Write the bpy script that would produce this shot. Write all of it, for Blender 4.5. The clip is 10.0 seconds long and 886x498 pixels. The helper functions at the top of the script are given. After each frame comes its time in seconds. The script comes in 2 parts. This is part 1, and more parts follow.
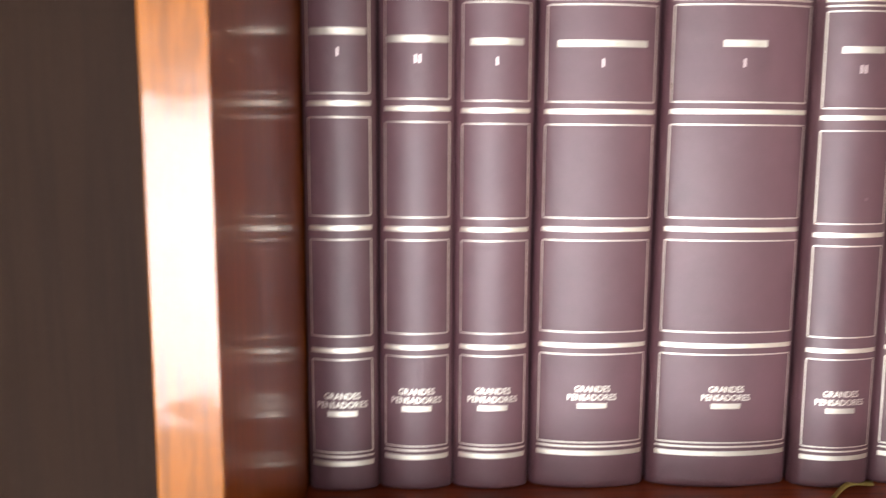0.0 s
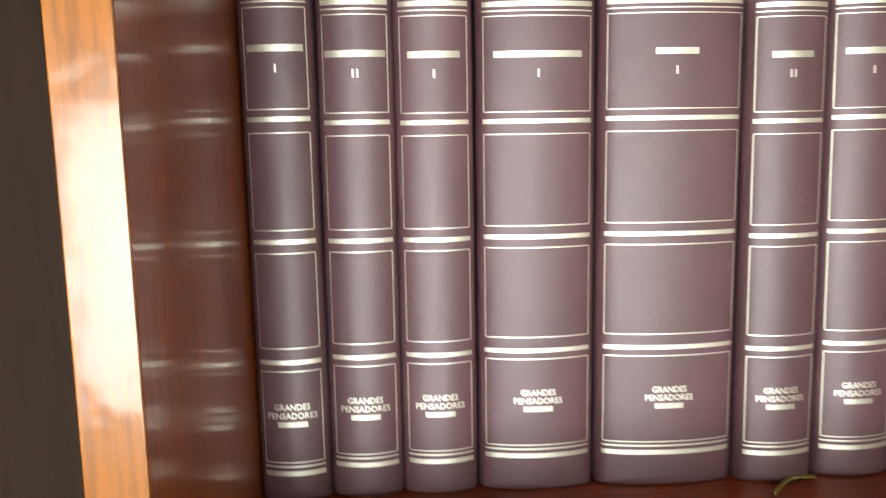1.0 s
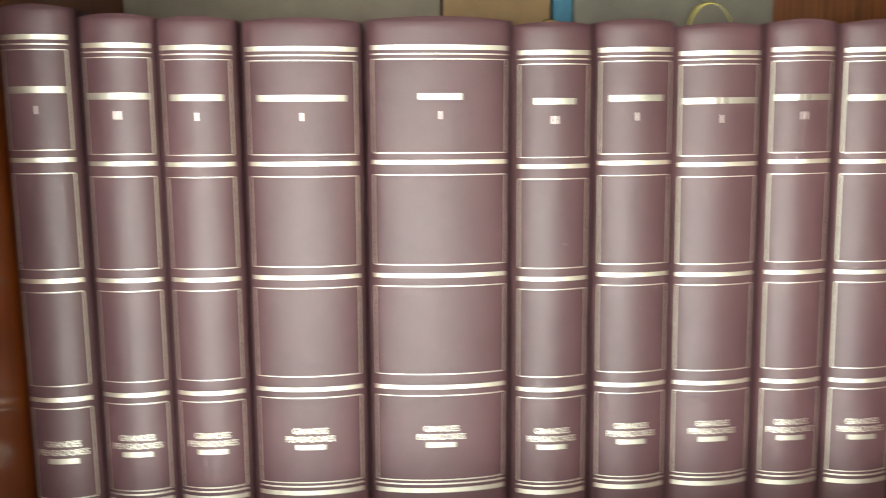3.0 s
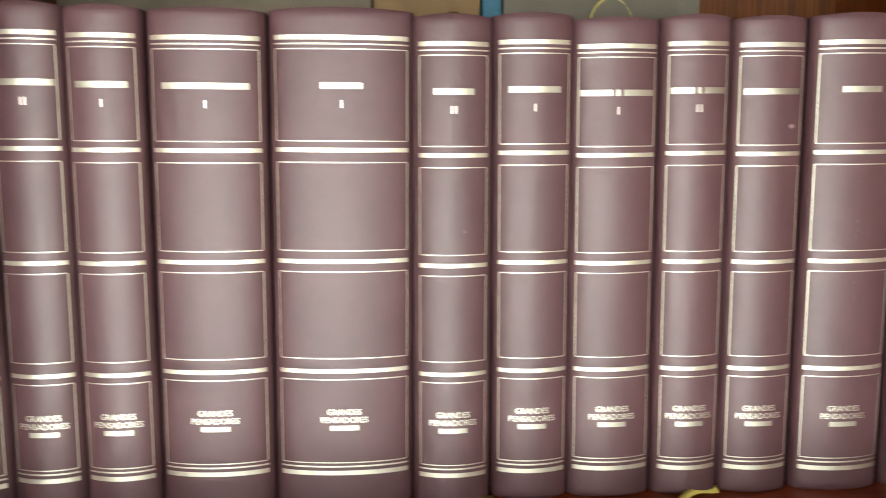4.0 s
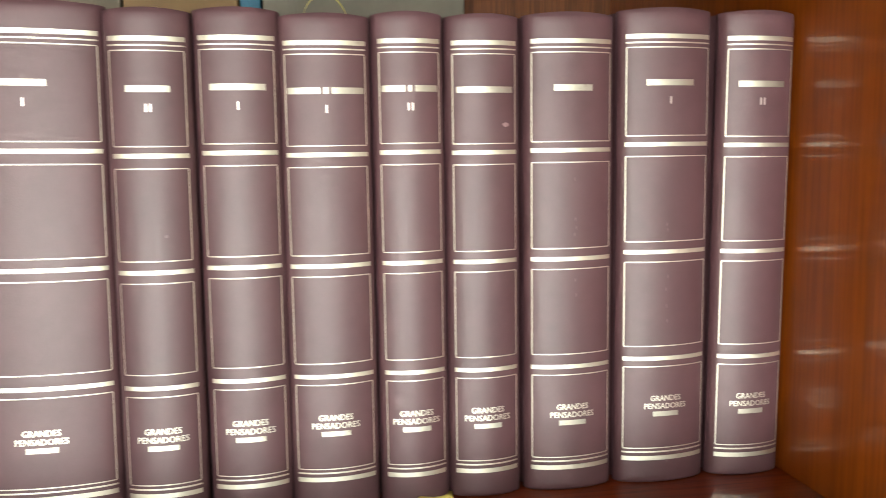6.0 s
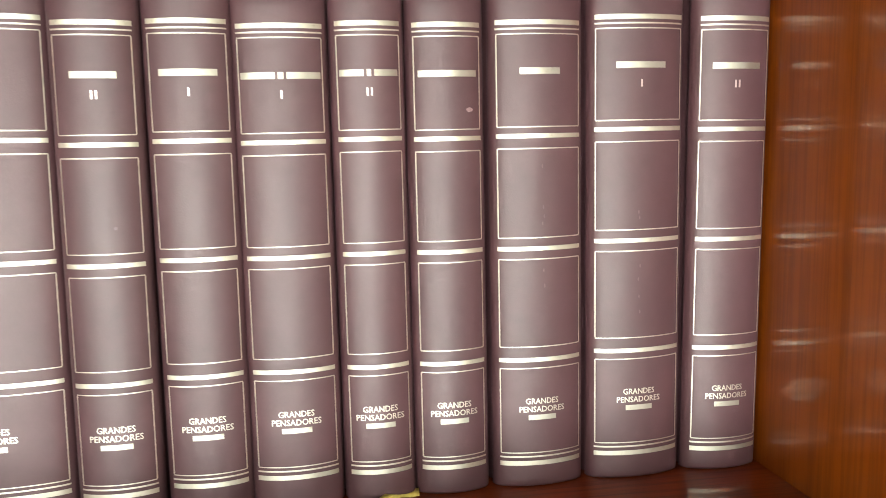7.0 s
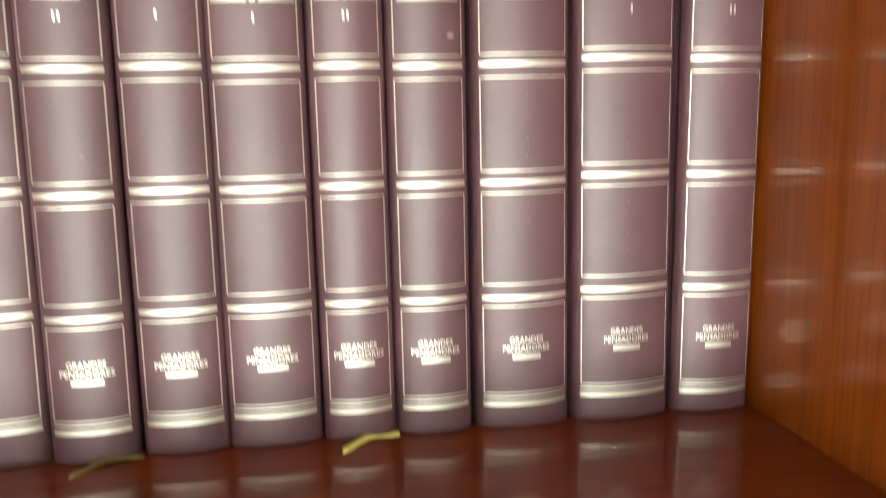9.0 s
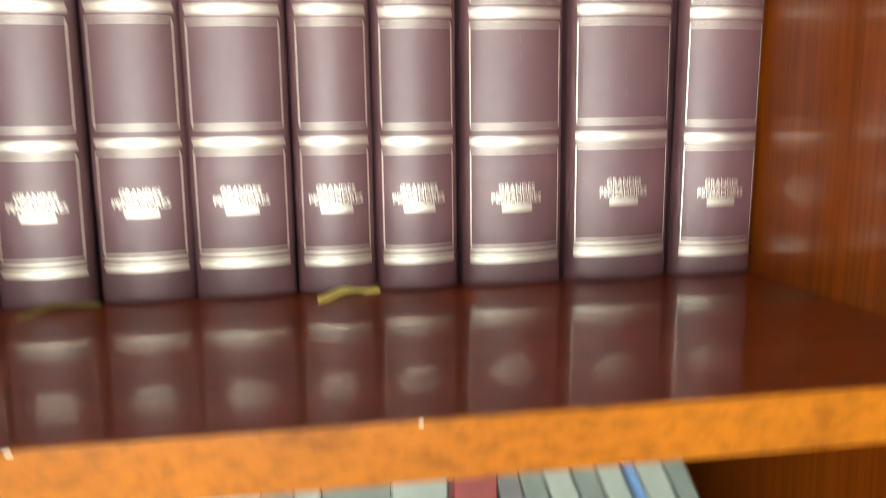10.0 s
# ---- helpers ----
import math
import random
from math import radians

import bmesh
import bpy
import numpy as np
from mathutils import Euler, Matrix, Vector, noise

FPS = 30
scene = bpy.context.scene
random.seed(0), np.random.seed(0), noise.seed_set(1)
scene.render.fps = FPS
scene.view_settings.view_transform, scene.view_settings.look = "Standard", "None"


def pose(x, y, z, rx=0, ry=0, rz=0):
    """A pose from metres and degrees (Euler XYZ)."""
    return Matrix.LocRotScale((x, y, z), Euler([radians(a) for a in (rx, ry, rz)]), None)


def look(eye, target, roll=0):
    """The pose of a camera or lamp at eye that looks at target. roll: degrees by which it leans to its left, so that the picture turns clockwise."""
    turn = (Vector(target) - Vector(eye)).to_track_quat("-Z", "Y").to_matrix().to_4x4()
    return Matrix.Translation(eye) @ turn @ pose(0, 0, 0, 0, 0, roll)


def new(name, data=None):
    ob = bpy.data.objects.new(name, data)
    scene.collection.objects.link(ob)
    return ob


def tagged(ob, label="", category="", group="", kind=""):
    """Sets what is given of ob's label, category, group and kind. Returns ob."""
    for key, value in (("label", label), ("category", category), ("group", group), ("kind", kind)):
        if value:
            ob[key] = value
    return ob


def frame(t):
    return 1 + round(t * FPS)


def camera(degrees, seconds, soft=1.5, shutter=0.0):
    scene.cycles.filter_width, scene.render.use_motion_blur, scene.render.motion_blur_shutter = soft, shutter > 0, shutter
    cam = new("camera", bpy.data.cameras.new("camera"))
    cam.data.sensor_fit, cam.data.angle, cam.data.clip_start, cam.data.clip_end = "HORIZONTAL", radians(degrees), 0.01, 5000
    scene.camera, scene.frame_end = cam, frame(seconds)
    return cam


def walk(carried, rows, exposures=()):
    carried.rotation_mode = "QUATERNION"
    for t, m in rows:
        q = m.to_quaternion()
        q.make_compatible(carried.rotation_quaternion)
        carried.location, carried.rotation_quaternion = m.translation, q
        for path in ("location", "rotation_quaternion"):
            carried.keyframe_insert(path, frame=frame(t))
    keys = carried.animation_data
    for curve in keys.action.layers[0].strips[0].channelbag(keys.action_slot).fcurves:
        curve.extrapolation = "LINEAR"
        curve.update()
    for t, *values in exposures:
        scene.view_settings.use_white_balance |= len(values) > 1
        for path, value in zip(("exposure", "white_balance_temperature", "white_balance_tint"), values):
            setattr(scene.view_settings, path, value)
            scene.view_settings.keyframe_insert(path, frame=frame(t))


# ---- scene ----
cam = camera(55.0, 10.0, soft=0.8, shutter=1.2)
# seconds, x, y, z, yaw, pitch, roll
ROWS = [
    (0.0, 0.0870, 0.0103, 1.3771, -1.59, -7.78, 0.11),
    (0.3, 0.0959, 0.0097, 1.3837, -1.90, -7.53, -0.76),
    (0.5, 0.1029, 0.0087, 1.3889, -1.90, -7.99, -1.16),
    (0.8, 0.1042, 0.0092, 1.3877, -2.06, -8.41, -1.45),
    (1.0, 0.1051, 0.0055, 1.3856, -2.48, -8.40, -1.32),
    (1.2, 0.1035, 0.0034, 1.3830, -3.05, -8.11, -0.94),
    (1.5, 0.1116, -0.0005, 1.3829, -3.63, -7.49, -1.07),
    (1.6, 0.1170, -0.0023, 1.3840, -3.37, -7.51, -1.07),
    (1.8, 0.1223, -0.0015, 1.3838, -3.39, -7.73, -0.84),
    (2.0, 0.1294, -0.0016, 1.3871, -3.73, -7.62, -0.75),
    (2.2, 0.1387, -0.0038, 1.3935, -3.46, -7.64, -1.01),
    (2.5, 0.1639, 0.0029, 1.4023, -3.18, -8.30, -0.75),
    (4.0, 0.2386, -0.0117, 1.3951, -3.58, -8.09, -0.05),
    (4.2, 0.2449, -0.0117, 1.3937, -4.24, -7.83, -0.17),
    (4.5, 0.2561, -0.0142, 1.3921, -5.19, -7.01, -0.37),
    (4.8, 0.2682, -0.0140, 1.3921, -6.61, -7.23, -0.20),
    (5.0, 0.2770, -0.0133, 1.3926, -7.74, -7.26, -0.18),
    (5.3, 0.2919, -0.0111, 1.3913, -8.94, -7.26, -0.29),
    (5.5, 0.3003, -0.0098, 1.3891, -9.51, -7.08, -0.20),
    (5.8, 0.3135, -0.0100, 1.3878, -10.28, -6.87, -0.46),
    (6.0, 0.3195, -0.0096, 1.3859, -10.55, -6.80, -0.46),
    (7.5, 0.3427, 0.0053, 1.3844, -10.45, -7.89, -0.97),
    (7.8, 0.3448, 0.0071, 1.3835, -10.59, -7.67, -0.94),
    (8.0, 0.3458, 0.0078, 1.3844, -10.60, -7.97, -1.07),
    (8.2, 0.3461, 0.0083, 1.3814, -10.61, -8.08, -1.06),
    (8.5, 0.3496, 0.0089, 1.3775, -10.62, -8.16, -0.84),
    (8.8, 0.3499, 0.0067, 1.3748, -10.00, -8.86, -1.11),
    (9.0, 0.3520, 0.0078, 1.3677, -9.76, -9.60, -0.91),
    (9.2, 0.3531, 0.0115, 1.3593, -9.92, -9.94, -0.78),
    (9.5, 0.3507, 0.0138, 1.3481, -10.30, -10.52, -1.07),
    (9.7, 0.3540, 0.0176, 1.3325, -10.44, -10.78, -0.52),
    (9.9, 0.3540, 0.0209, 1.3150, -10.63, -10.74, -0.27),
    (10.0, 0.3539, 0.0243, 1.3051, -10.86, -10.55, -0.36),
]
EXPOSURES = [(0.0, -0.14, 6200, 23), (0.5, -0.12, 6150, 14), (1.0, -0.14, 6200, 7), (1.5, -0.13, 6350, 4), (2.5, -0.10, 6400, 4), (4.0, -0.20, 6450, 6), (5.0, -0.20, 6450, 6), (6.0, -0.12, 6480, 6), (7.5, -0.05, 6480, 5), (9.0, 0.06, 6480, 5), (10.0, 0.05, 6500, 9)]
walk(cam, [(t, pose(x, y, z, 90 + pitch, 0, yaw) @ pose(0, 0, 0, 0, 0, roll)) for t, x, y, z, yaw, pitch, roll in ROWS], EXPOSURES)

# ---- light: daylight from one window behind the viewer, and the room that it fills ----
world = bpy.data.worlds.new("sky")
scene.world = world
world.use_nodes = True
wn = world.node_tree.nodes
sky = wn.new("ShaderNodeTexSky")
sky.sky_type, sky.sun_disc = "NISHITA", False
sky.sun_elevation, sky.sun_rotation = radians(40), radians(150)
wn["Background"].inputs["Strength"].default_value = 0.12
world.node_tree.links.new(sky.outputs[0], wn["Background"].inputs["Color"])

WIN_X0, WIN_X1, WIN_Z0, WIN_Z1, WIN_Y = -1.12, 0.70, 0.42, 1.56, -2.4
lamp = bpy.data.lights.new("window_daylight", "AREA")
lamp.shape, lamp.size, lamp.size_y = "RECTANGLE", WIN_X1 - WIN_X0 - 0.1, WIN_Z1 - WIN_Z0 - 0.1
lamp.energy, lamp.color = 102, (0.975, 1.0, 0.945)
lamp_ob = new("window_daylight", lamp)
lamp_ob.matrix_world = look(((WIN_X0 + WIN_X1) / 2, WIN_Y - 0.1, (WIN_Z0 + WIN_Z1) / 2), ((WIN_X0 + WIN_X1) / 2, 1, (WIN_Z0 + WIN_Z1) / 2))


# ---- materials ----
def material(name, base, rough=0.5, metal=0.0, spec=0.5, coat=0.0, coat_rough=0.1):
    m = bpy.data.materials.new(name)
    m.use_nodes = True
    b = m.node_tree.nodes["Principled BSDF"]
    b.inputs["Base Color"].default_value = (*base, 1)
    b.inputs["Roughness"].default_value = rough
    b.inputs["Metallic"].default_value = metal
    b.inputs["Specular IOR Level"].default_value = spec
    b.inputs["Coat Weight"].default_value = coat
    b.inputs["Coat Roughness"].default_value = coat_rough
    return m, m.node_tree, b


def noise_node(nt, scale, stretch=(1, 1, 1), detail=4, rough=0.55, space="Object"):
    co = nt.nodes.new("ShaderNodeTexCoord")
    mp = nt.nodes.new("ShaderNodeMapping")
    mp.inputs["Scale"].default_value = stretch
    nt.links.new(co.outputs[space], mp.inputs["Vector"])
    n = nt.nodes.new("ShaderNodeTexNoise")
    n.inputs["Scale"].default_value, n.inputs["Detail"].default_value, n.inputs["Roughness"].default_value = scale, detail, rough
    nt.links.new(mp.outputs[0], n.inputs["Vector"])
    return n


def ramp(nt, src, stops):
    r = nt.nodes.new("ShaderNodeValToRGB")
    e = r.color_ramp.elements
    while len(e) < len(stops):
        e.new(0.5)
    for el, (p, c) in zip(e, stops):
        el.position, el.color = p, (*c, 1) if len(c) == 3 else c
    nt.links.new(src, r.inputs[0])
    return r


def mix(nt, a, b, fac, mode="MIX"):
    x = nt.nodes.new("ShaderNodeMix")
    x.data_type, x.blend_type = "RGBA", mode
    for sock, v in ((x.inputs["Factor"], fac), (x.inputs["A"], a), (x.inputs["B"], b)):
        if isinstance(v, (int, float)):
            sock.default_value = v
        elif isinstance(v, tuple):
            sock.default_value = (*v, 1)
        else:
            nt.links.new(v, sock)
    return x.outputs["Result"]


def bump(nt, b, src, strength, distance):
    n = nt.nodes.new("ShaderNodeBump")
    n.inputs["Strength"].default_value, n.inputs["Distance"].default_value = strength, distance
    nt.links.new(src, n.inputs["Height"])
    nt.links.new(n.outputs[0], b.inputs["Normal"])


def wood(name, dark, light, along, rough=0.3, coat=0.5, coat_rough=0.12, spec=0.5, streak=0.06, wave=0.0, pore=0.75):
    """Varnished veneer with its grain along the axis (0, 1, 2)."""
    m, nt, b = material(name, light, rough, 0, spec, coat, coat_rough)
    s = [1.0, 1.0, 1.0]
    s[along] = streak
    big = noise_node(nt, 28, tuple(s), 5, 0.6)
    t = [1.0, 1.0, 1.0]
    t[along] = streak * 0.6
    fine = noise_node(nt, 420, tuple(t), 3, 0.6)
    c = ramp(nt, big.outputs[0], [(0.3, dark), (0.7, light)])
    pores = ramp(nt, fine.outputs[0], [(0.38, (0.55, 0.5, 0.45)), (0.56, (1, 1, 1))])
    nt.links.new(mix(nt, c.outputs[0], pores.outputs[0], pore, "MULTIPLY"), b.inputs["Base Color"])
    wear = noise_node(nt, 9, (1, 1, 1), 4, 0.6)
    r = nt.nodes.new("ShaderNodeMapRange")
    r.inputs["To Min"].default_value, r.inputs["To Max"].default_value = max(coat_rough - 0.05, 0.02), coat_rough + 0.07
    nt.links.new(wear.outputs[0], r.inputs[0])
    nt.links.new(r.outputs[0], b.inputs["Coat Roughness"])
    bump(nt, b, fine.outputs[0], 0.12, 0.0004)
    if wave:
        soft = noise_node(nt, 45, (1, 1, 1), 2, 0.5)
        n = nt.nodes.new("ShaderNodeBump")
        n.inputs["Strength"].default_value, n.inputs["Distance"].default_value = wave, 0.001
        nt.links.new(soft.outputs[0], n.inputs["Height"])
        nt.links.new(n.outputs[0], b.inputs["Coat Normal"])
    return m


WOOD_UP = wood("mahogany_upright", (0.185, 0.036, 0.0018), (0.245, 0.052, 0.0025), 2, 0.4, 0.55, 0.10, 0.12, 0.05, 0.0, 0.45)
WOOD_X = wood("mahogany_shelf", (0.10, 0.0125, 0.0012), (0.18, 0.027, 0.0026), 0, 0.4, 0.85, 0.075, 0.08)
# the case's mahogany once more, darkened for the shade behind the books
WOOD_BACK = wood("shade_darkened_back_panel", (0.10, 0.028, 0.005), (0.16, 0.048, 0.009), 2, 0.5, 0.3, 0.2, 0.12)
EDGE_UP = wood("edge_veneer_upright", (0.22, 0.066, 0.002), (0.33, 0.106, 0.004), 2, 0.3, 1.0, 0.10, 0.2, 0.14, 0.5, 0.6)
EDGE_X = wood("edge_veneer_shelf", (0.21, 0.062, 0.0012), (0.34, 0.106, 0.0020), 0, 0.5, 0.15, 0.2, 0.10, 0.7, 0.0, 0.6)
DARK = wood("dark_brown_wood", (0.014, 0.0062, 0.0026), (0.020, 0.0092, 0.0042), 2, 0.6, 0.0, 0.3, 0.08, 0.06, 0.0, 0.35)


def leatherette():
    m, nt, b = material("plum_leatherette", (0.07, 0.03, 0.033), 0.5, 0, 0.6)
    info = nt.nodes.new("ShaderNodeObjectInfo")
    tone = ramp(nt, info.outputs["Random"], [(0, (0.078, 0.0335, 0.0395)), (1, (0.094, 0.0415, 0.0485))])
    cloud = noise_node(nt, 22, (1, 1, 1), 6, 0.7)
    shade = ramp(nt, cloud.outputs[0], [(0.3, (0.80, 0.78, 0.79)), (0.7, (1.14, 1.12, 1.12))])
    c = mix(nt, tone.outputs[0], shade.outputs[0], 1.0, "MULTIPLY")
    scuff = noise_node(nt, 70, (1, 1, 0.35), 6, 0.7)
    sc = ramp(nt, scuff.outputs[0], [(0.70, (0, 0, 0)), (0.80, (1, 1, 1))])
    nt.links.new(mix(nt, c, (0.22, 0.14, 0.15), mix(nt, (0, 0, 0), sc.outputs[0], 0.22)), b.inputs["Base Color"])
    r = nt.nodes.new("ShaderNodeMapRange")
    r.inputs["To Min"].default_value, r.inputs["To Max"].default_value = 0.44, 0.56
    nt.links.new(cloud.outputs[0], r.inputs[0])
    nt.links.new(r.outputs[0], b.inputs["Roughness"])
    grain = noise_node(nt, 1500, (1, 1, 1), 3, 0.6)
    bump(nt, b, grain.outputs[0], 0.25, 0.0002)
    return m


def gilt(name, worn_tone, mid_tone, bright_tone):
    m, nt, b = material(name, mid_tone, 0.45, 1.0)
    worn = noise_node(nt, 260, (1, 1, 1), 5, 0.7)
    c = ramp(nt, worn.outputs[0], [(0.25, worn_tone), (0.42, mid_tone), (0.8, bright_tone)])
    nt.links.new(c.outputs[0], b.inputs["Base Color"])
    r = nt.nodes.new("ShaderNodeMapRange")
    r.inputs["To Min"].default_value, r.inputs["To Max"].default_value = 0.42, 0.58
    nt.links.new(worn.outputs[0], r.inputs[0])
    nt.links.new(r.outputs[0], b.inputs["Roughness"])
    return m


def mottled(name, a, c, scale, rough, spec=0.4, strength=0.1):
    m, nt, b = material(name, a, rough, 0, spec)
    n = noise_node(nt, scale, (1, 1, 1), 5, 0.6)
    nt.links.new(ramp(nt, n.outputs[0], [(0.3, a), (0.7, c)]).outputs[0], b.inputs["Base Color"])
    bump(nt, b, n.outputs[0], strength, 0.001)
    return m


LEATHER = leatherette()
GILT = gilt("gilt_foil", (0.50, 0.46, 0.34), (0.68, 0.65, 0.55), (0.77, 0.74, 0.64))
RUBBED_GILT = gilt("rubbed_gilt_foil", (0.34, 0.30, 0.22), (0.48, 0.45, 0.38), (0.56, 0.53, 0.46))
PINK_FOIL = gilt("pinkish_foil", (0.44, 0.36, 0.33), (0.60, 0.50, 0.47), (0.68, 0.58, 0.55))
PAPER = mottled("page_edges", (0.62, 0.55, 0.42), (0.74, 0.68, 0.55), 300, 0.8)
RIBBON = mottled("ribbon_silk", (0.52, 0.42, 0.10), (0.66, 0.55, 0.16), 900, 0.45)
RIBBON_DULL = mottled("ribbon_olive", (0.14, 0.10, 0.02), (0.20, 0.15, 0.035), 900, 0.5)
SCUFF = mottled("scuffed_patch", (0.26, 0.17, 0.175), (0.36, 0.25, 0.255), 900, 0.6)
DRIP = mottled("dried_drip", (0.12, 0.07, 0.075), (0.16, 0.10, 0.105), 900, 0.5)
CARD = mottled("grey_brown_card", (0.15, 0.12, 0.085), (0.19, 0.155, 0.11), 40, 0.7)
CARD_GREY = mottled("grey_card", (0.12, 0.105, 0.08), (0.16, 0.14, 0.105), 40, 0.7)
TAN = mottled("tan_card", (0.18, 0.105, 0.04), (0.22, 0.13, 0.05), 50, 0.65)
BLUE = mottled("blue_cloth", (0.02, 0.10, 0.16), (0.03, 0.14, 0.21), 200, 0.6)
PALE = mottled("pale_cover", (0.12, 0.145, 0.125), (0.18, 0.205, 0.175), 60, 0.5)
SAGE = mottled("sage_cover", (0.06, 0.08, 0.068), (0.095, 0.115, 0.10), 60, 0.5)
RED = mottled("dark_red_cover", (0.10, 0.008, 0.008), (0.15, 0.014, 0.012), 60, 0.45)
NAVY = mottled("dark_blue_cover", (0.05, 0.10, 0.20), (0.07, 0.14, 0.27), 60, 0.45)
CHARCOAL = mottled("charcoal_cover", (0.05, 0.05, 0.05), (0.09, 0.09, 0.09), 60, 0.5)
PLASTER = mottled("cream_plaster", (0.76, 0.73, 0.66), (0.82, 0.79, 0.72), 6, 0.9, 0.2)
WHITE = mottled("white_ceiling_paint", (0.76, 0.75, 0.72), (0.82, 0.81, 0.78), 5, 0.9, 0.2)
# unseen floor, pale so that it throws light up at the spines
FLOORING = mottled("pale_bounce_floor", (0.50, 0.46, 0.40), (0.58, 0.54, 0.47), 8, 0.4)
FRAME_PAINT = mottled("white_window_paint", (0.74, 0.73, 0.70), (0.80, 0.79, 0.76), 20, 0.4)
GLASS, gnt, gb = material("window_glass", (1, 1, 1), 0.0)
gb.inputs["Transmission Weight"].default_value = 1.0


# ---- building ----
def link(name, bm, mat, smooth=False):
    me = bpy.data.meshes.new(name)
    bm.normal_update()
    bm.to_mesh(me)
    bm.free()
    me.materials.append(mat)
    if smooth:
        me.polygons.foreach_set("use_smooth", [True] * len(me.polygons))
    return new(name, me)


def part(name, bm, mat, parent, label="", smooth=False):
    ob = link(name, bm, mat, smooth)
    ob.parent = parent
    return tagged(ob, label=label)


def box(x0, x1, y0, y1, z0, z1, bevel=0.0, bm=None):
    own = bmesh.new()
    bmesh.ops.create_cube(own, size=1, matrix=Matrix.LocRotScale(((x0 + x1) / 2, (y0 + y1) / 2, (z0 + z1) / 2), None, (x1 - x0, y1 - y0, z1 - z0)))
    if bevel:
        bmesh.ops.bevel(own, geom=own.edges[:], offset=bevel, segments=3, profile=0.6, affect="EDGES")
    if bm is None:
        return own
    me = bpy.data.meshes.new("join")
    own.to_mesh(me)
    own.free()
    bm.from_mesh(me)
    bpy.data.meshes.remove(me)
    return bm


def grid_mesh(rows):
    """A sheet through rows of points."""
    bm = bmesh.new()
    vs = [[bm.verts.new(p) for p in row] for row in rows]
    for a, b in zip(vs, vs[1:]):
        for i in range(len(a) - 1):
            bm.faces.new((a[i], a[i + 1], b[i + 1], b[i]))
    return bm


def setting(name, bm, mat, label, category):
    return tagged(link(name, bm, mat), label, category, kind="structure")


# ---- the room, unseen: walls and floor kept pale to bounce the daylight ----
X0, X1, Y0, Y1, TOP = -2.3, 2.6, WIN_Y, 0.64, 2.6
setting("floor", box(X0, X1, Y0, Y1, -0.1, 0), FLOORING, "unseen plain floor, made pale to bounce light upward", "floor")
setting("ceiling", box(X0, X1, Y0, Y1, TOP, TOP + 0.1), WHITE, "plain white painted ceiling", "ceiling")
setting("wall_north", box(X0, X1, Y1, Y1 + 0.12, 0, TOP), PLASTER, "cream plaster wall behind the bookcase", "wall")
setting("wall_west", box(X0 - 0.12, X0, Y0, Y1, 0, TOP), PLASTER, "plain cream plaster wall", "wall")
setting("wall_east", box(X1, X1 + 0.12, Y0, Y1, 0, TOP), PLASTER, "plain cream plaster wall", "wall")
south = box(X0, WIN_X0, Y0 - 0.2, Y0, 0, TOP)
box(WIN_X1, X1, Y0 - 0.2, Y0, 0, TOP, bm=south)
box(WIN_X0, WIN_X1, Y0 - 0.2, Y0, 0, WIN_Z0, bm=south)
box(WIN_X0, WIN_X1, Y0 - 0.2, Y0, WIN_Z1, TOP, bm=south)
setting("wall_south", south, PLASTER, "cream plaster wall with a window opening", "wall")

# ---- the bookcase ----
SHELF, FRONT, BACK = 1.2250, 0.2124, 0.60
LEFT_IN, RIGHT_IN, THICK = 0.0385, 0.5599, 0.0163
# the upper board is out of view, its height set to shade the back
UPPER_SHADE, LOWER = 1.515, 1.030
case = tagged(new("bookcase"), "glossy red-brown mahogany bookcase with lighter orange edges", "bookcase")


def upright(x0, x1):
    side = part("upright", box(x0, x1, FRONT + 0.0015, BACK, 0.0, 2.1), WOOD_UP, case)
    part("edge_band", box(x0, x1, FRONT, FRONT + 0.0013, 0.0, 2.1, 0.0005), EDGE_UP, side, "orange varnished edge veneer")


def shelf_board(z, y0=FRONT + 0.0092, askew=0.008):
    """A loose board that lies a little askew: its front edge stands deeper at one end."""
    x0, x1 = LEFT_IN + 0.0003, RIGHT_IN - 0.0003

    def shear(bm):
        for v in bm.verts:
            if v.co.y < y0 + 0.01:
                v.co.y -= askew * ((v.co.x - x0) / (x1 - x0) - 0.5)
        return bm

    board = part("shelf", shear(box(x0, x1, y0 + 0.0015, BACK, z - THICK, z, 0.0004)), WOOD_X, case)
    part("edge_band", shear(box(x0, x1, y0, y0 + 0.0013, z - THICK, z, 0.0005)), EDGE_X, board, "orange varnished edge veneer")
    return board


upright(LEFT_IN - THICK, LEFT_IN)
upright(RIGHT_IN, RIGHT_IN + THICK)
main_board = shelf_board(SHELF)
for z in (UPPER_SHADE, LOWER, 0.70, 0.10):
    shelf_board(z)
for cx, w in ((0.386, 0.0011), (0.291, 0.0016)):
    front = FRONT + 0.0092 - 0.008 * ((cx - LEFT_IN) / (RIGHT_IN - LEFT_IN) - 0.5)
    chip = bmesh.new()
    bmesh.ops.create_icosphere(chip, subdivisions=2, radius=1.0, matrix=Matrix.LocRotScale((cx, front + 0.0003, SHELF - 0.0006), Euler((0.3, 0.2, 0.5)), (w, 0.0005, 0.0006)))
    part("chip", chip, PAPER, main_board, "pale chip in the varnish")
part("back_panel", box(LEFT_IN - THICK, RIGHT_IN + THICK, BACK + 0.0005, BACK + 0.006, 0, 2.1), WOOD_BACK, case)
part("top", box(LEFT_IN - THICK, RIGHT_IN + THICK, FRONT, BACK, 2.1005, 2.12), WOOD_X, case)

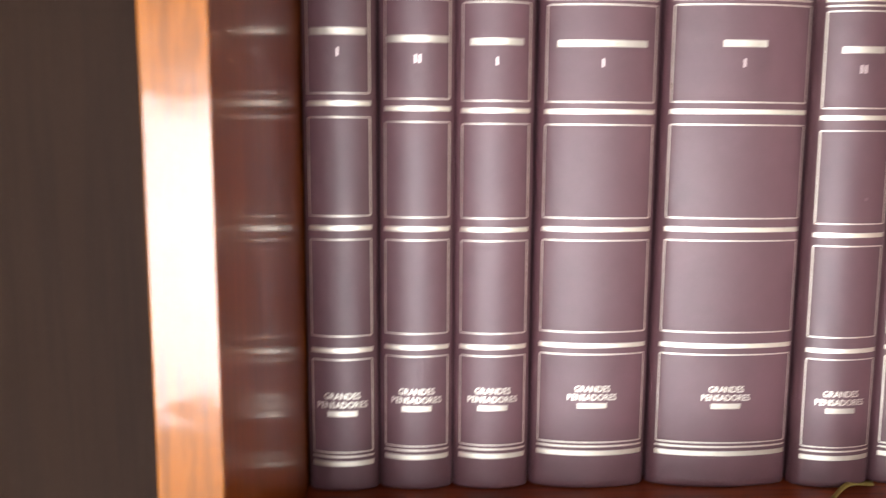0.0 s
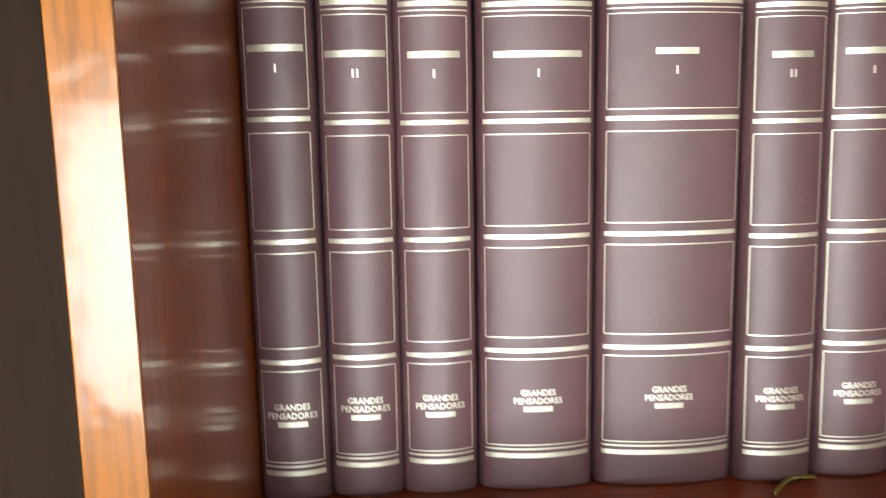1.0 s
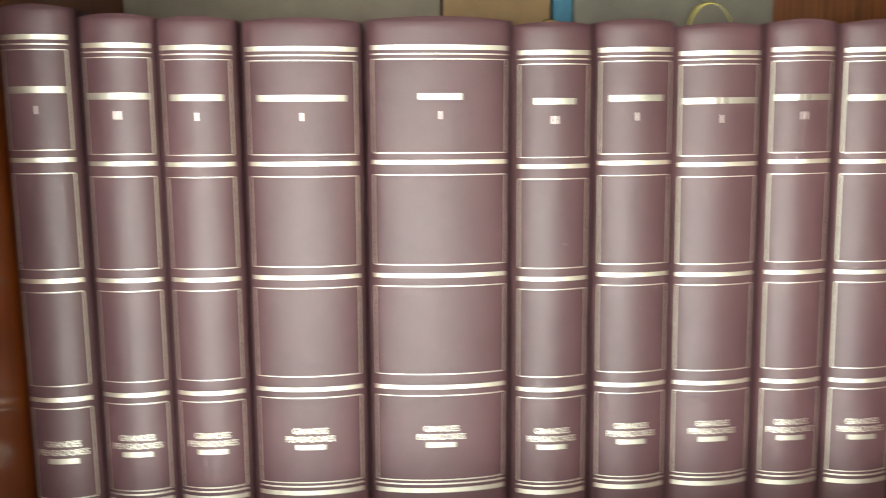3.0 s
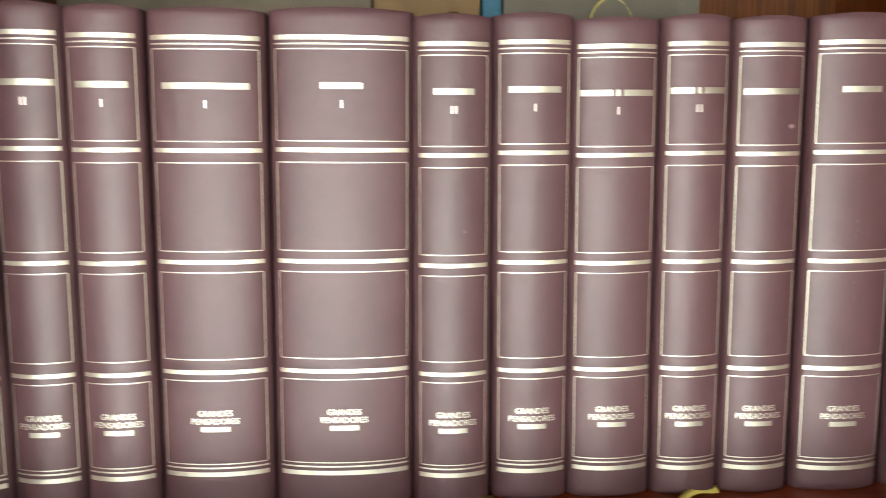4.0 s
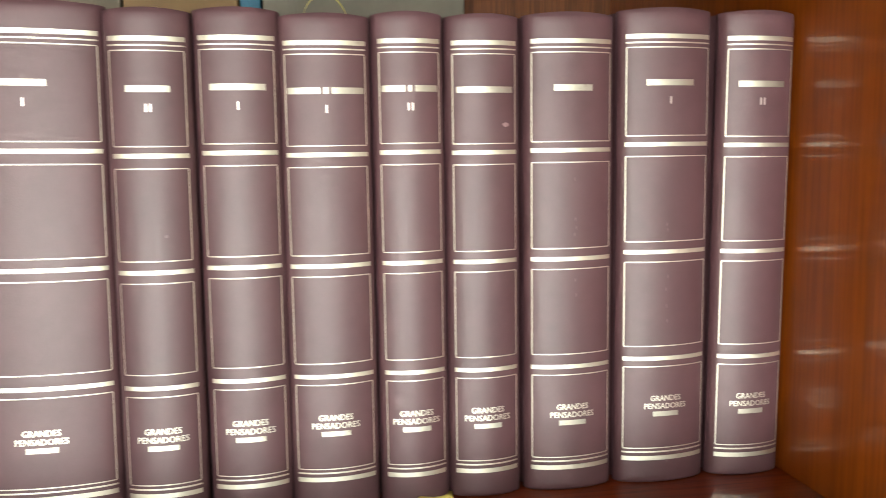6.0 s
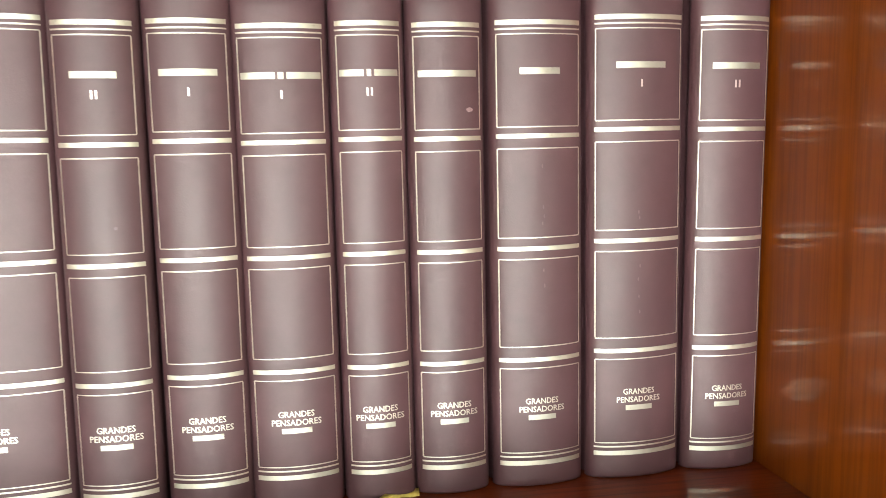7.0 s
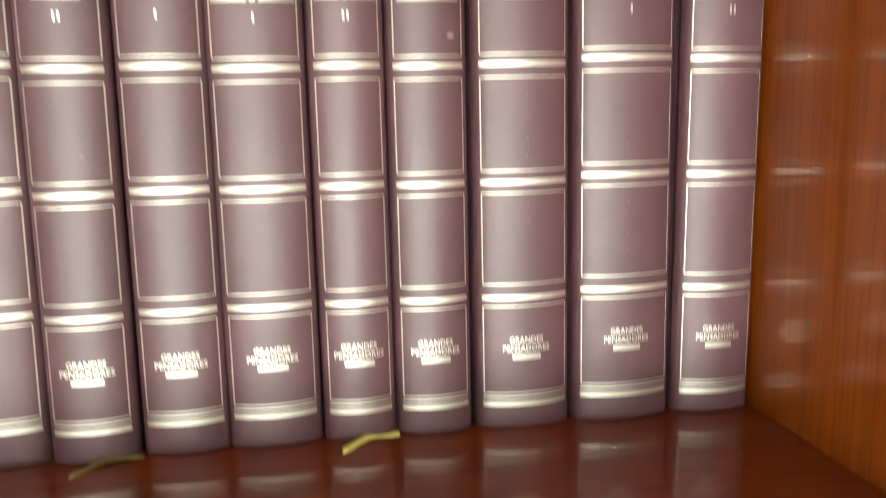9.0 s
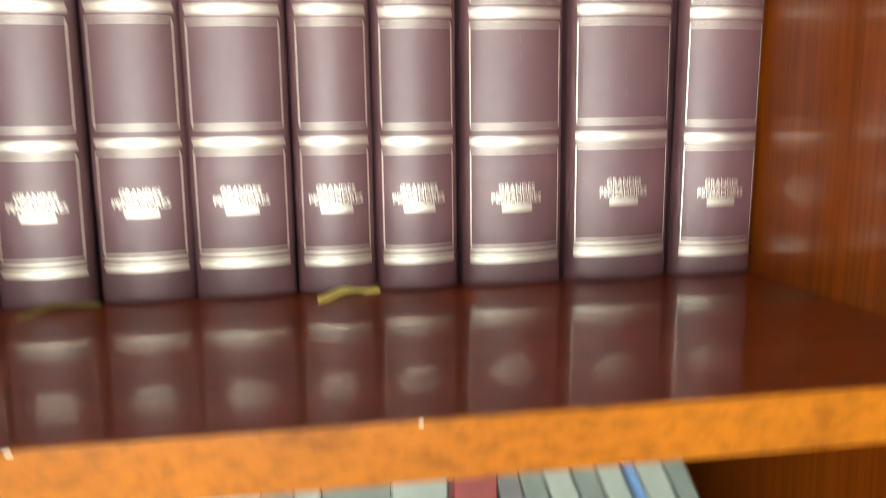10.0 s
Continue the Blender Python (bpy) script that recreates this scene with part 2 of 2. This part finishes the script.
neighbour = tagged(new("dark_cabinet"), "tall dark brown wooden cabinet beside the bookcase", "cabinet")
part("body", box(-0.80, LEFT_IN - THICK - 0.001, FRONT + 0.049, BACK, 0.0, 2.1, 0.002), DARK, neighbour)
part("door", box(-0.79, LEFT_IN - THICK - 0.003, FRONT + 0.030, FRONT + 0.048, 0.06, 2.08, 0.002), DARK, neighbour, "plain dark brown cabinet door")

# ---- the row of plum volumes ----
H = 0.2175
SAG = 0.0062
ROLL = 0.0030


class Spine:
    """The rounded back of one volume: places on it by the offset from its middle and the height."""

    def __init__(self, width):
        self.half = width / 2

    def at(self, x, h, off=0.0):
        u = min(abs(x) / self.half, 1.0)
        y = SAG * (0.75 * u**2 + 0.25 * u**8) + ROLL * u**28
        slope = (SAG * (1.5 * u + 2.0 * u**7) + ROLL * 28 * u**27) / self.half * (1 if x >= 0 else -1)
        n = Vector((slope, -1, 0)).normalized()
        return Vector((x, y, h)) + n * off

    def strip(self, x0, x1, h0, h1, bm=None, off=0.00010):
        """A thin layer of foil on the cloth."""
        bm = bm or bmesh.new()
        n = max(1, int(abs(x1 - x0) / 0.0009))
        cols = []
        for i in range(n + 1):
            x = x0 + (x1 - x0) * i / n
            cols.append([bm.verts.new(self.at(x, h, o)) for h, o in ((h0, -0.0002), (h0, off), (h1, off), (h1, -0.0002))])
        for a, b in zip(cols, cols[1:]):
            for k in range(3):
                bm.faces.new((a[k], b[k], b[k + 1], a[k + 1]))
        bm.faces.new(cols[0])
        bm.faces.new(cols[-1][::-1])
        return bm

    def outline(self, x0, x1, h0, h1, w=0.00044):
        bm = self.strip(x0, x1, h0 - w / 2, h0 + w / 2)
        self.strip(x0, x1, h1 - w / 2, h1 + w / 2, bm)
        for x in (x0, x1):
            self.strip(x - w / 2, x + w / 2, h0 + w / 2, h1 - w / 2, bm, 0.00009)
        return bm


def cover_mesh(s, depth, tall):
    """Boards, hinges and rounded back in one shell."""
    w = s.half
    outline = [(w * math.sin(a), s.at(w * math.sin(a), 0).y) for a in np.linspace(-math.pi / 2, math.pi / 2, 41)]
    edge = SAG + ROLL
    right = [(w - 0.0002, edge + 0.0010), (w - 0.0012, edge + 0.0026), (w - 0.0013, edge + 0.0042), (w - 0.0003, edge + 0.0062), (w, edge + 0.0085), (w, depth)]
    inner = [(w - 0.0026, depth), (w - 0.0026, SAG + 0.012), (w - 0.0032, SAG + 0.006)]
    hollow = [(x, s.at(x, 0).y + 0.0022) for x in np.linspace(w - 0.0034, -w + 0.0034, 15)]
    left = [(-x, y) for x, y in reversed(right)]
    inner_l = [(-x, y) for x, y in reversed(inner)]
    loop = left + outline + right + inner + hollow + inner_l
    bm = bmesh.new()
    rings = []
    for h, back in ((0.0, 0.0012), (0.0005, 0.0005), (0.0016, 0.0001), (0.004, 0.0), (tall * 0.5, 0.0), (tall - 0.004, 0.0), (tall - 0.0015, 0.0001), (tall - 0.0005, 0.0004), (tall, 0.0011)):
        ring = []
        for x, y in loop:
            fade = max(0.0, 1 - y / (SAG + 0.012))
            cap = 0.0012 * (1 - (x / w) ** 2) if h == tall else 0.0
            ring.append(bm.verts.new((x, y + back * fade, h + cap * fade)))
        rings.append(ring)
    n = len(loop)
    for a, b in zip(rings, rings[1:]):
        for i in range(n):
            bm.faces.new((a[i], a[(i + 1) % n], b[(i + 1) % n], b[i]))
    bm.faces.new(rings[0][::-1])
    bm.faces.new(rings[-1])
    bmesh.ops.recalc_face_normals(bm, faces=bm.faces)
    return bm


def lettering(s, text, width, height, x, h):
    """Raised foil letters bent round the spine."""
    cu = bpy.data.curves.new("letters", "FONT")
    cu.body, cu.align_x, cu.align_y, cu.extrude, cu.resolution_u, cu.offset = text, "CENTER", "CENTER", 0.02, 2, 0.006
    tmp = new("letters", cu)
    dg = bpy.context.evaluated_depsgraph_get()
    me = bpy.data.meshes.new_from_object(tmp.evaluated_get(dg))
    bm = bmesh.new()
    bm.from_mesh(me)
    xs, ys = [v.co.x for v in bm.verts], [v.co.y for v in bm.verts]
    kx, ky = width / (max(xs) - min(xs)), height / (max(ys) - min(ys))
    cx, cy = (max(xs) + min(xs)) / 2, (max(ys) + min(ys)) / 2
    for v in bm.verts:
        v.co = s.at(x + (v.co.x - cx) * kx, h + (v.co.y - cy) * ky, 0.00012 if v.co.z > 0 else -0.0001)
    bpy.data.objects.remove(tmp)
    bpy.data.curves.remove(cu)
    bpy.data.meshes.remove(me)
    return bm


def ribbon(points, width, tilt=(0, 1, 0)):
    bm = bmesh.new()
    side = Vector(tilt).normalized() * width / 2
    up = Vector((0, 0, 0.00025))
    rows = [[bm.verts.new(Vector(p) + d) for d in (side, side + up, up - side, -side)] for p in points]
    for a, b in zip(rows, rows[1:]):
        for k in range(4):
            bm.faces.new((a[k], b[k], b[(k + 1) % 4], a[(k + 1) % 4]))
    bm.faces.new(rows[0])
    bm.faces.new(rows[-1][::-1])
    bmesh.ops.recalc_face_normals(bm, faces=bm.faces)
    return bm


def volume(cx, half, y, turn, lean, rise, base, words, numeral, label):
    """rise: how far the stamping is drawn out in height; base: the height of the foot of its third frame; words: widths of the bars that stand for the name."""
    s = Spine(2 * half - 0.0004)

    def up(h):
        return base + 0.0018 + (h - 0.0663) * rise

    tall = up(H)
    book = tagged(new("book"), label, "book", "matching plum volumes on the shelf")
    book.matrix_world = pose(cx, y, SHELF + 0.0002, 0, lean, turn)
    cover = part("cover", cover_mesh(s, 0.145, tall), LEATHER, book, smooth=True)
    cover.data.set_sharp_from_angle(angle=radians(50))
    part("page_block", box(-s.half + 0.0030, s.half - 0.0030, SAG + 0.0060, 0.141, 0.003, tall - 0.003), PAPER, book, "cream paper page block")
    g = s.half - 0.0029
    k = s.half - 0.0025
    for h0, h1 in ((0.2051, 0.2071), (0.2031, 0.2037), (0.1577, 0.1596), (0.1091, 0.1110), (0.0595, 0.0614), (0.0155, 0.0162), (0.0118, 0.0139)):
        part("gilt_band", s.strip(-k, k, up(h0), up(h1)), GILT, book)
    for h0, h1 in ((0.1625, 0.2013), (0.1148, 0.1533), (0.0663, 0.1054), (0.0177, 0.0566)):
        part("gilt_frame", s.outline(-g, g, up(h0), up(h1)), GILT, book)
    gap = 0.0013
    total = sum(words) + gap * (len(words) - 1)
    x = -total / 2
    for w in words:
        part("title_bar", s.strip(x, x + w, up(0.1846), up(0.1873)), RUBBED_GILT, book)
        x += w + gap
    if numeral:
        part("volume_number", lettering(s, numeral, 0.0008 if numeral == "I" else 0.0026, 0.0033, 0, up(0.1782)), PINK_FOIL, book, "pinkish foil numeral")
    part("series_lettering", lettering(s, "GRANDES", 0.0152, 0.0027, 0, up(0.0415)), GILT, book)
    part("series_lettering", lettering(s, "PENSADORES", 0.0210, 0.0027, 0, up(0.0378)), GILT, book)
    part("publisher_bar", s.strip(-0.0064, 0.0064, up(0.0329), up(0.0352)), RUBBED_GILT, book)
    return book, s, tall


PLUM = "plum leatherette hardback with gilt bands"
BOOKS = [
    # middle x, half width, front y, turn, lean, rise, base, bar widths, numeral, label
    (0.0544, 0.0156, 0.3570, 0.0, 0.0, 1.037, 0.0660, (0.0225,), "I", "slim " + PLUM + " beside the glossy upright"),
    (0.0854, 0.0162, 0.3580, 0.3, 0.3, 1.008, 0.0667, (0.0247,), "II", "slim " + PLUM + ", second of a pair"),
    (0.1177, 0.0168, 0.3580, 0.5, 0.2, 1.001, 0.0666, (0.0215,), "I", "slim " + PLUM + " and a single numeral"),
    (0.1599, 0.0254, 0.3580, 0.4, 0.4, 0.992, 0.0671, (0.0366,), "I", "thick " + PLUM + " and a long title"),
    (0.2171, 0.0312, 0.3575, 0.8, 0.45, 0.996, 0.0668, (0.0180,), "I", "thickest " + PLUM + " and a short title"),
    (0.2661, 0.0177, 0.3555, 0.8, 0.1, 0.992, 0.0648, (0.0175,), "II", "medium " + PLUM + " and yellow ribbon markers"),
    (0.3025, 0.0182, 0.3580, 0.1, -0.2, 0.997, 0.0653, (0.0228,), "I", "medium " + PLUM + ", plain and clean"),
    (0.3396, 0.0200, 0.3580, 0.2, -0.4, 0.987, 0.0651, (0.0136, 0.0022, 0.0138), "I", "medium " + PLUM + ", yellow ribbon over its top"),
    (0.3759, 0.0161, 0.3580, 0.1, -0.5, 0.998, 0.0649, (0.0098, 0.0018, 0.0100), "II", "slim " + PLUM + ", yellow ribbon end below"),
    (0.4088, 0.0172, 0.3580, 0.0, -0.4, 1.000, 0.0643, (0.0250,), "", "slim " + PLUM + " and a pale scuff"),
    (0.4492, 0.0216, 0.3580, 0.4, -0.4, 1.014, 0.0637, (0.0180,), "", "thick " + PLUM + ", lightly scuffed, no numeral"),
    (0.4956, 0.0231, 0.3580, 0.6, -0.4, 1.023, 0.0652, (0.0230,), "I", "thick " + PLUM + " and faint drip marks"),
    (0.5395, 0.0193, 0.3580, 0.2, 0.2, 1.031, 0.0638, (0.0230,), "II", "medium " + PLUM + " against the glossy upright"),
]
made = [volume(*row) for row in BOOKS]

# ribbon markers and scuffs
for k, reach, high in ((7, 0.0104, 0.0150), (5, 0.006, 0.0070)):
    arc = [(0.0015 + reach * math.cos(a), 0.020 + 0.002 * math.sin(a), made[k][2] - 0.003 + high * math.sin(a)) for a in np.linspace(math.pi, 0, 17)]
    part("ribbon_marker", ribbon(arc, 0.0040, (0.1, 1, 0.35)), RIBBON, made[k][0], "yellow silk ribbon loop", smooth=True)
for k, x0 in ((8, 0.0125), (5, 0.015)):
    pts = [(x0 + 0.004 - 0.026 * t, 0.004 - 0.016 * t + 0.004 * math.sin(3 * t), 0.0004 + 0.0016 * math.sin(math.pi * t) ** 2) for t in np.linspace(0, 1, 13)]
    part("ribbon_marker", ribbon(pts, 0.0046 if k == 8 else 0.0026, (0.1, 1, 0.5)), RIBBON if k == 8 else RIBBON_DULL, made[k][0], "yellow silk ribbon end" if k == 8 else "dull olive ribbon end", smooth=True)


def blot(s, x, h, rx, rh, seed):
    """A small uneven rubbed patch on the cloth."""
    r = random.Random(seed)
    bm = bmesh.new()
    rim = []
    for i in range(12):
        a = i * math.tau / 12
        k = r.uniform(0.8, 1.05)
        rim.append(bm.verts.new(s.at(x + rx * k * math.cos(a), h + rh * k * math.sin(a), 0.00002)))
    mid = bm.verts.new(s.at(x, h, 0.00006))
    for i in range(12):
        bm.faces.new((mid, rim[i], rim[(i + 1) % 12]))
    return bm


for k, x, h, rx, rh in ((9, 0.0093, 0.1705, 0.0017, 0.0011), (5, 0.0050, 0.1250, 0.0008, 0.0007)):
    part("scuff", blot(made[k][1], x, h, rx, rh, k), SCUFF if k == 9 else DRIP, made[k][0], "small pale rubbed spot")
for k, x, hs in ((10, 0.0010, (0.146, 0.128, 0.124, 0.121, 0.100, 0.093)), (11, -0.0005, (0.1245, 0.122, 0.100, 0.094, 0.086, 0.079))):
    for i, h in enumerate(hs):
        part("scuff", blot(made[k][1], x + 0.0004 * (i % 3 - 1), h, 0.00035, 0.0010, 10 * k + i), DRIP, made[k][0], "faint dried drip")

# ---- things standing behind the row ----
def slab(name, x0, x1, y0, y1, h, mat, label, category):
    ob = tagged(new(name), label, category)
    ob.matrix_world = pose((x0 + x1) / 2, y0, SHELF + 0.0002)
    w = (x1 - x0) / 2 - 0.0006
    part("case", box(-w, w, 0, y1 - y0, 0, h, 0.0015), mat, ob)
    return ob


slab("box_file", 0.0385, 0.2290, 0.530, 0.598, 0.29, CARD, "grey-brown card box file standing behind the books", "box file")
slab("folder", 0.2290, 0.2963, 0.530, 0.598, 0.29, TAN, "tan card folder standing behind the books", "folder")
slab("folder", 0.2963, 0.3096, 0.528, 0.598, 0.30, BLUE, "narrow blue cloth folder standing behind the books", "folder")
slab("box_file", 0.3096, 0.4360, 0.531, 0.598, 0.29, CARD_GREY, "grey card box file standing behind the books", "box file")


# ---- books on the shelf below ----
def plain_book(x, w, y, h, mat, label, lean=0.0):
    """A paperback whose foot stands with one corner at x; lean: degrees by which its top falls to the side."""
    ob = tagged(new("book"), label, "book", "books on the lower shelf")
    ob.matrix_world = pose(x, y, LOWER + 0.0004, 0, -lean, 0)
    t = min(0.0012, w * 0.25)
    depth = 0.12
    plan = [(0, 0.0006), (0.0006, 0), (w - 0.0006, 0), (w, 0.0006), (w, depth), (w - t, depth), (w - t, 0.002), (t, 0.002), (t, depth), (0, depth)]
    bm = bmesh.new()
    low = [bm.verts.new((px - w, py, 0)) for px, py in plan]
    top = [bm.verts.new((px - w, py, h)) for px, py in plan]
    for i in range(len(plan)):
        j = (i + 1) % len(plan)
        bm.faces.new((low[i], low[j], top[j], top[i]))
    bm.faces.new(low[::-1])
    bm.faces.new(top)
    part("cover", bm, mat, ob)
    part("page_block", box(t - w, -t, 0.0022, depth - 0.002, 0.002, h - 0.002), PAPER, ob, "pale page block")
    return ob


PALE_BOOK = (PALE, "pale grey-green paperback on the lower shelf")
SAGE_BOOK = (SAGE, "sage grey paperback on the lower shelf")
BLACK_BOOK = (CHARCOAL, "charcoal paperback on the lower shelf")
RED_BOOK = (RED, "dark red paperback with a white label")
NAVY_BOOK = (NAVY, "thin dark blue paperback leaning on its neighbour")
rng = random.Random(4)
x = 0.2325
for w, kind in ((0.022, PALE_BOOK), (0.018, SAGE_BOOK), (0.0215, PALE_BOOK), (0.0215, PALE_BOOK), (0.0085, BLACK_BOOK), (0.0205, PALE_BOOK), (0.0100, SAGE_BOOK), (0.0078, PALE_BOOK), (0.0220, SAGE_BOOK), (0.0180, PALE_BOOK)):
    x += w
    plain_book(x, w, 0.268 + rng.uniform(-0.004, 0.004), 0.168 + rng.uniform(-0.004, 0.004), *kind)
x += 0.0140
red_book = plain_book(x, 0.0140, 0.262, 0.170, *RED_BOOK)
part("label", box(-0.0125, -0.0015, -0.0006, 0.0002, 0.128, 0.146), PALE, red_book, "small white label")
x += 0.0010
for w, kind, lean in ((0.0080, BLACK_BOOK, 14), (0.0080, SAGE_BOOK, 18), (0.0090, PALE_BOOK, 21), (0.0080, SAGE_BOOK, 23), (0.0080, PALE_BOOK, 24), (0.0035, NAVY_BOOK, 25), (0.0095, PALE_BOOK, 25), (0.0070, SAGE_BOOK, 26)):
    x += w / math.cos(radians(lean))
    plain_book(x + 0.150 * math.tan(radians(lean)), w - 0.0003, 0.268 + rng.uniform(-0.003, 0.003), 0.174, *kind, lean)

# ---- the window behind the viewer ----
win = tagged(new("window_1"), "white painted window with two panes", "window", kind="structure")
cx = (WIN_X0 + WIN_X1) / 2
for x0, x1, z0, z1 in ((WIN_X0, WIN_X0 + 0.05, WIN_Z0, WIN_Z1), (WIN_X1 - 0.05, WIN_X1, WIN_Z0, WIN_Z1), (cx - 0.03, cx + 0.03, WIN_Z0 + 0.05, WIN_Z1 - 0.05), (WIN_X0 + 0.05, WIN_X1 - 0.05, WIN_Z0, WIN_Z0 + 0.05), (WIN_X0 + 0.05, WIN_X1 - 0.05, WIN_Z1 - 0.05, WIN_Z1)):
    part("window_frame", box(x0, x1, WIN_Y - 0.07, WIN_Y - 0.02, z0, z1, 0.004), FRAME_PAINT, win)
for x0, x1 in ((WIN_X0 + 0.05, cx - 0.03), (cx + 0.03, WIN_X1 - 0.05)):
    pane = part("pane", box(x0, x1, WIN_Y - 0.048, WIN_Y - 0.044, WIN_Z0 + 0.05, WIN_Z1 - 0.05), GLASS, win, "clear glass")
    pane.visible_shadow = False
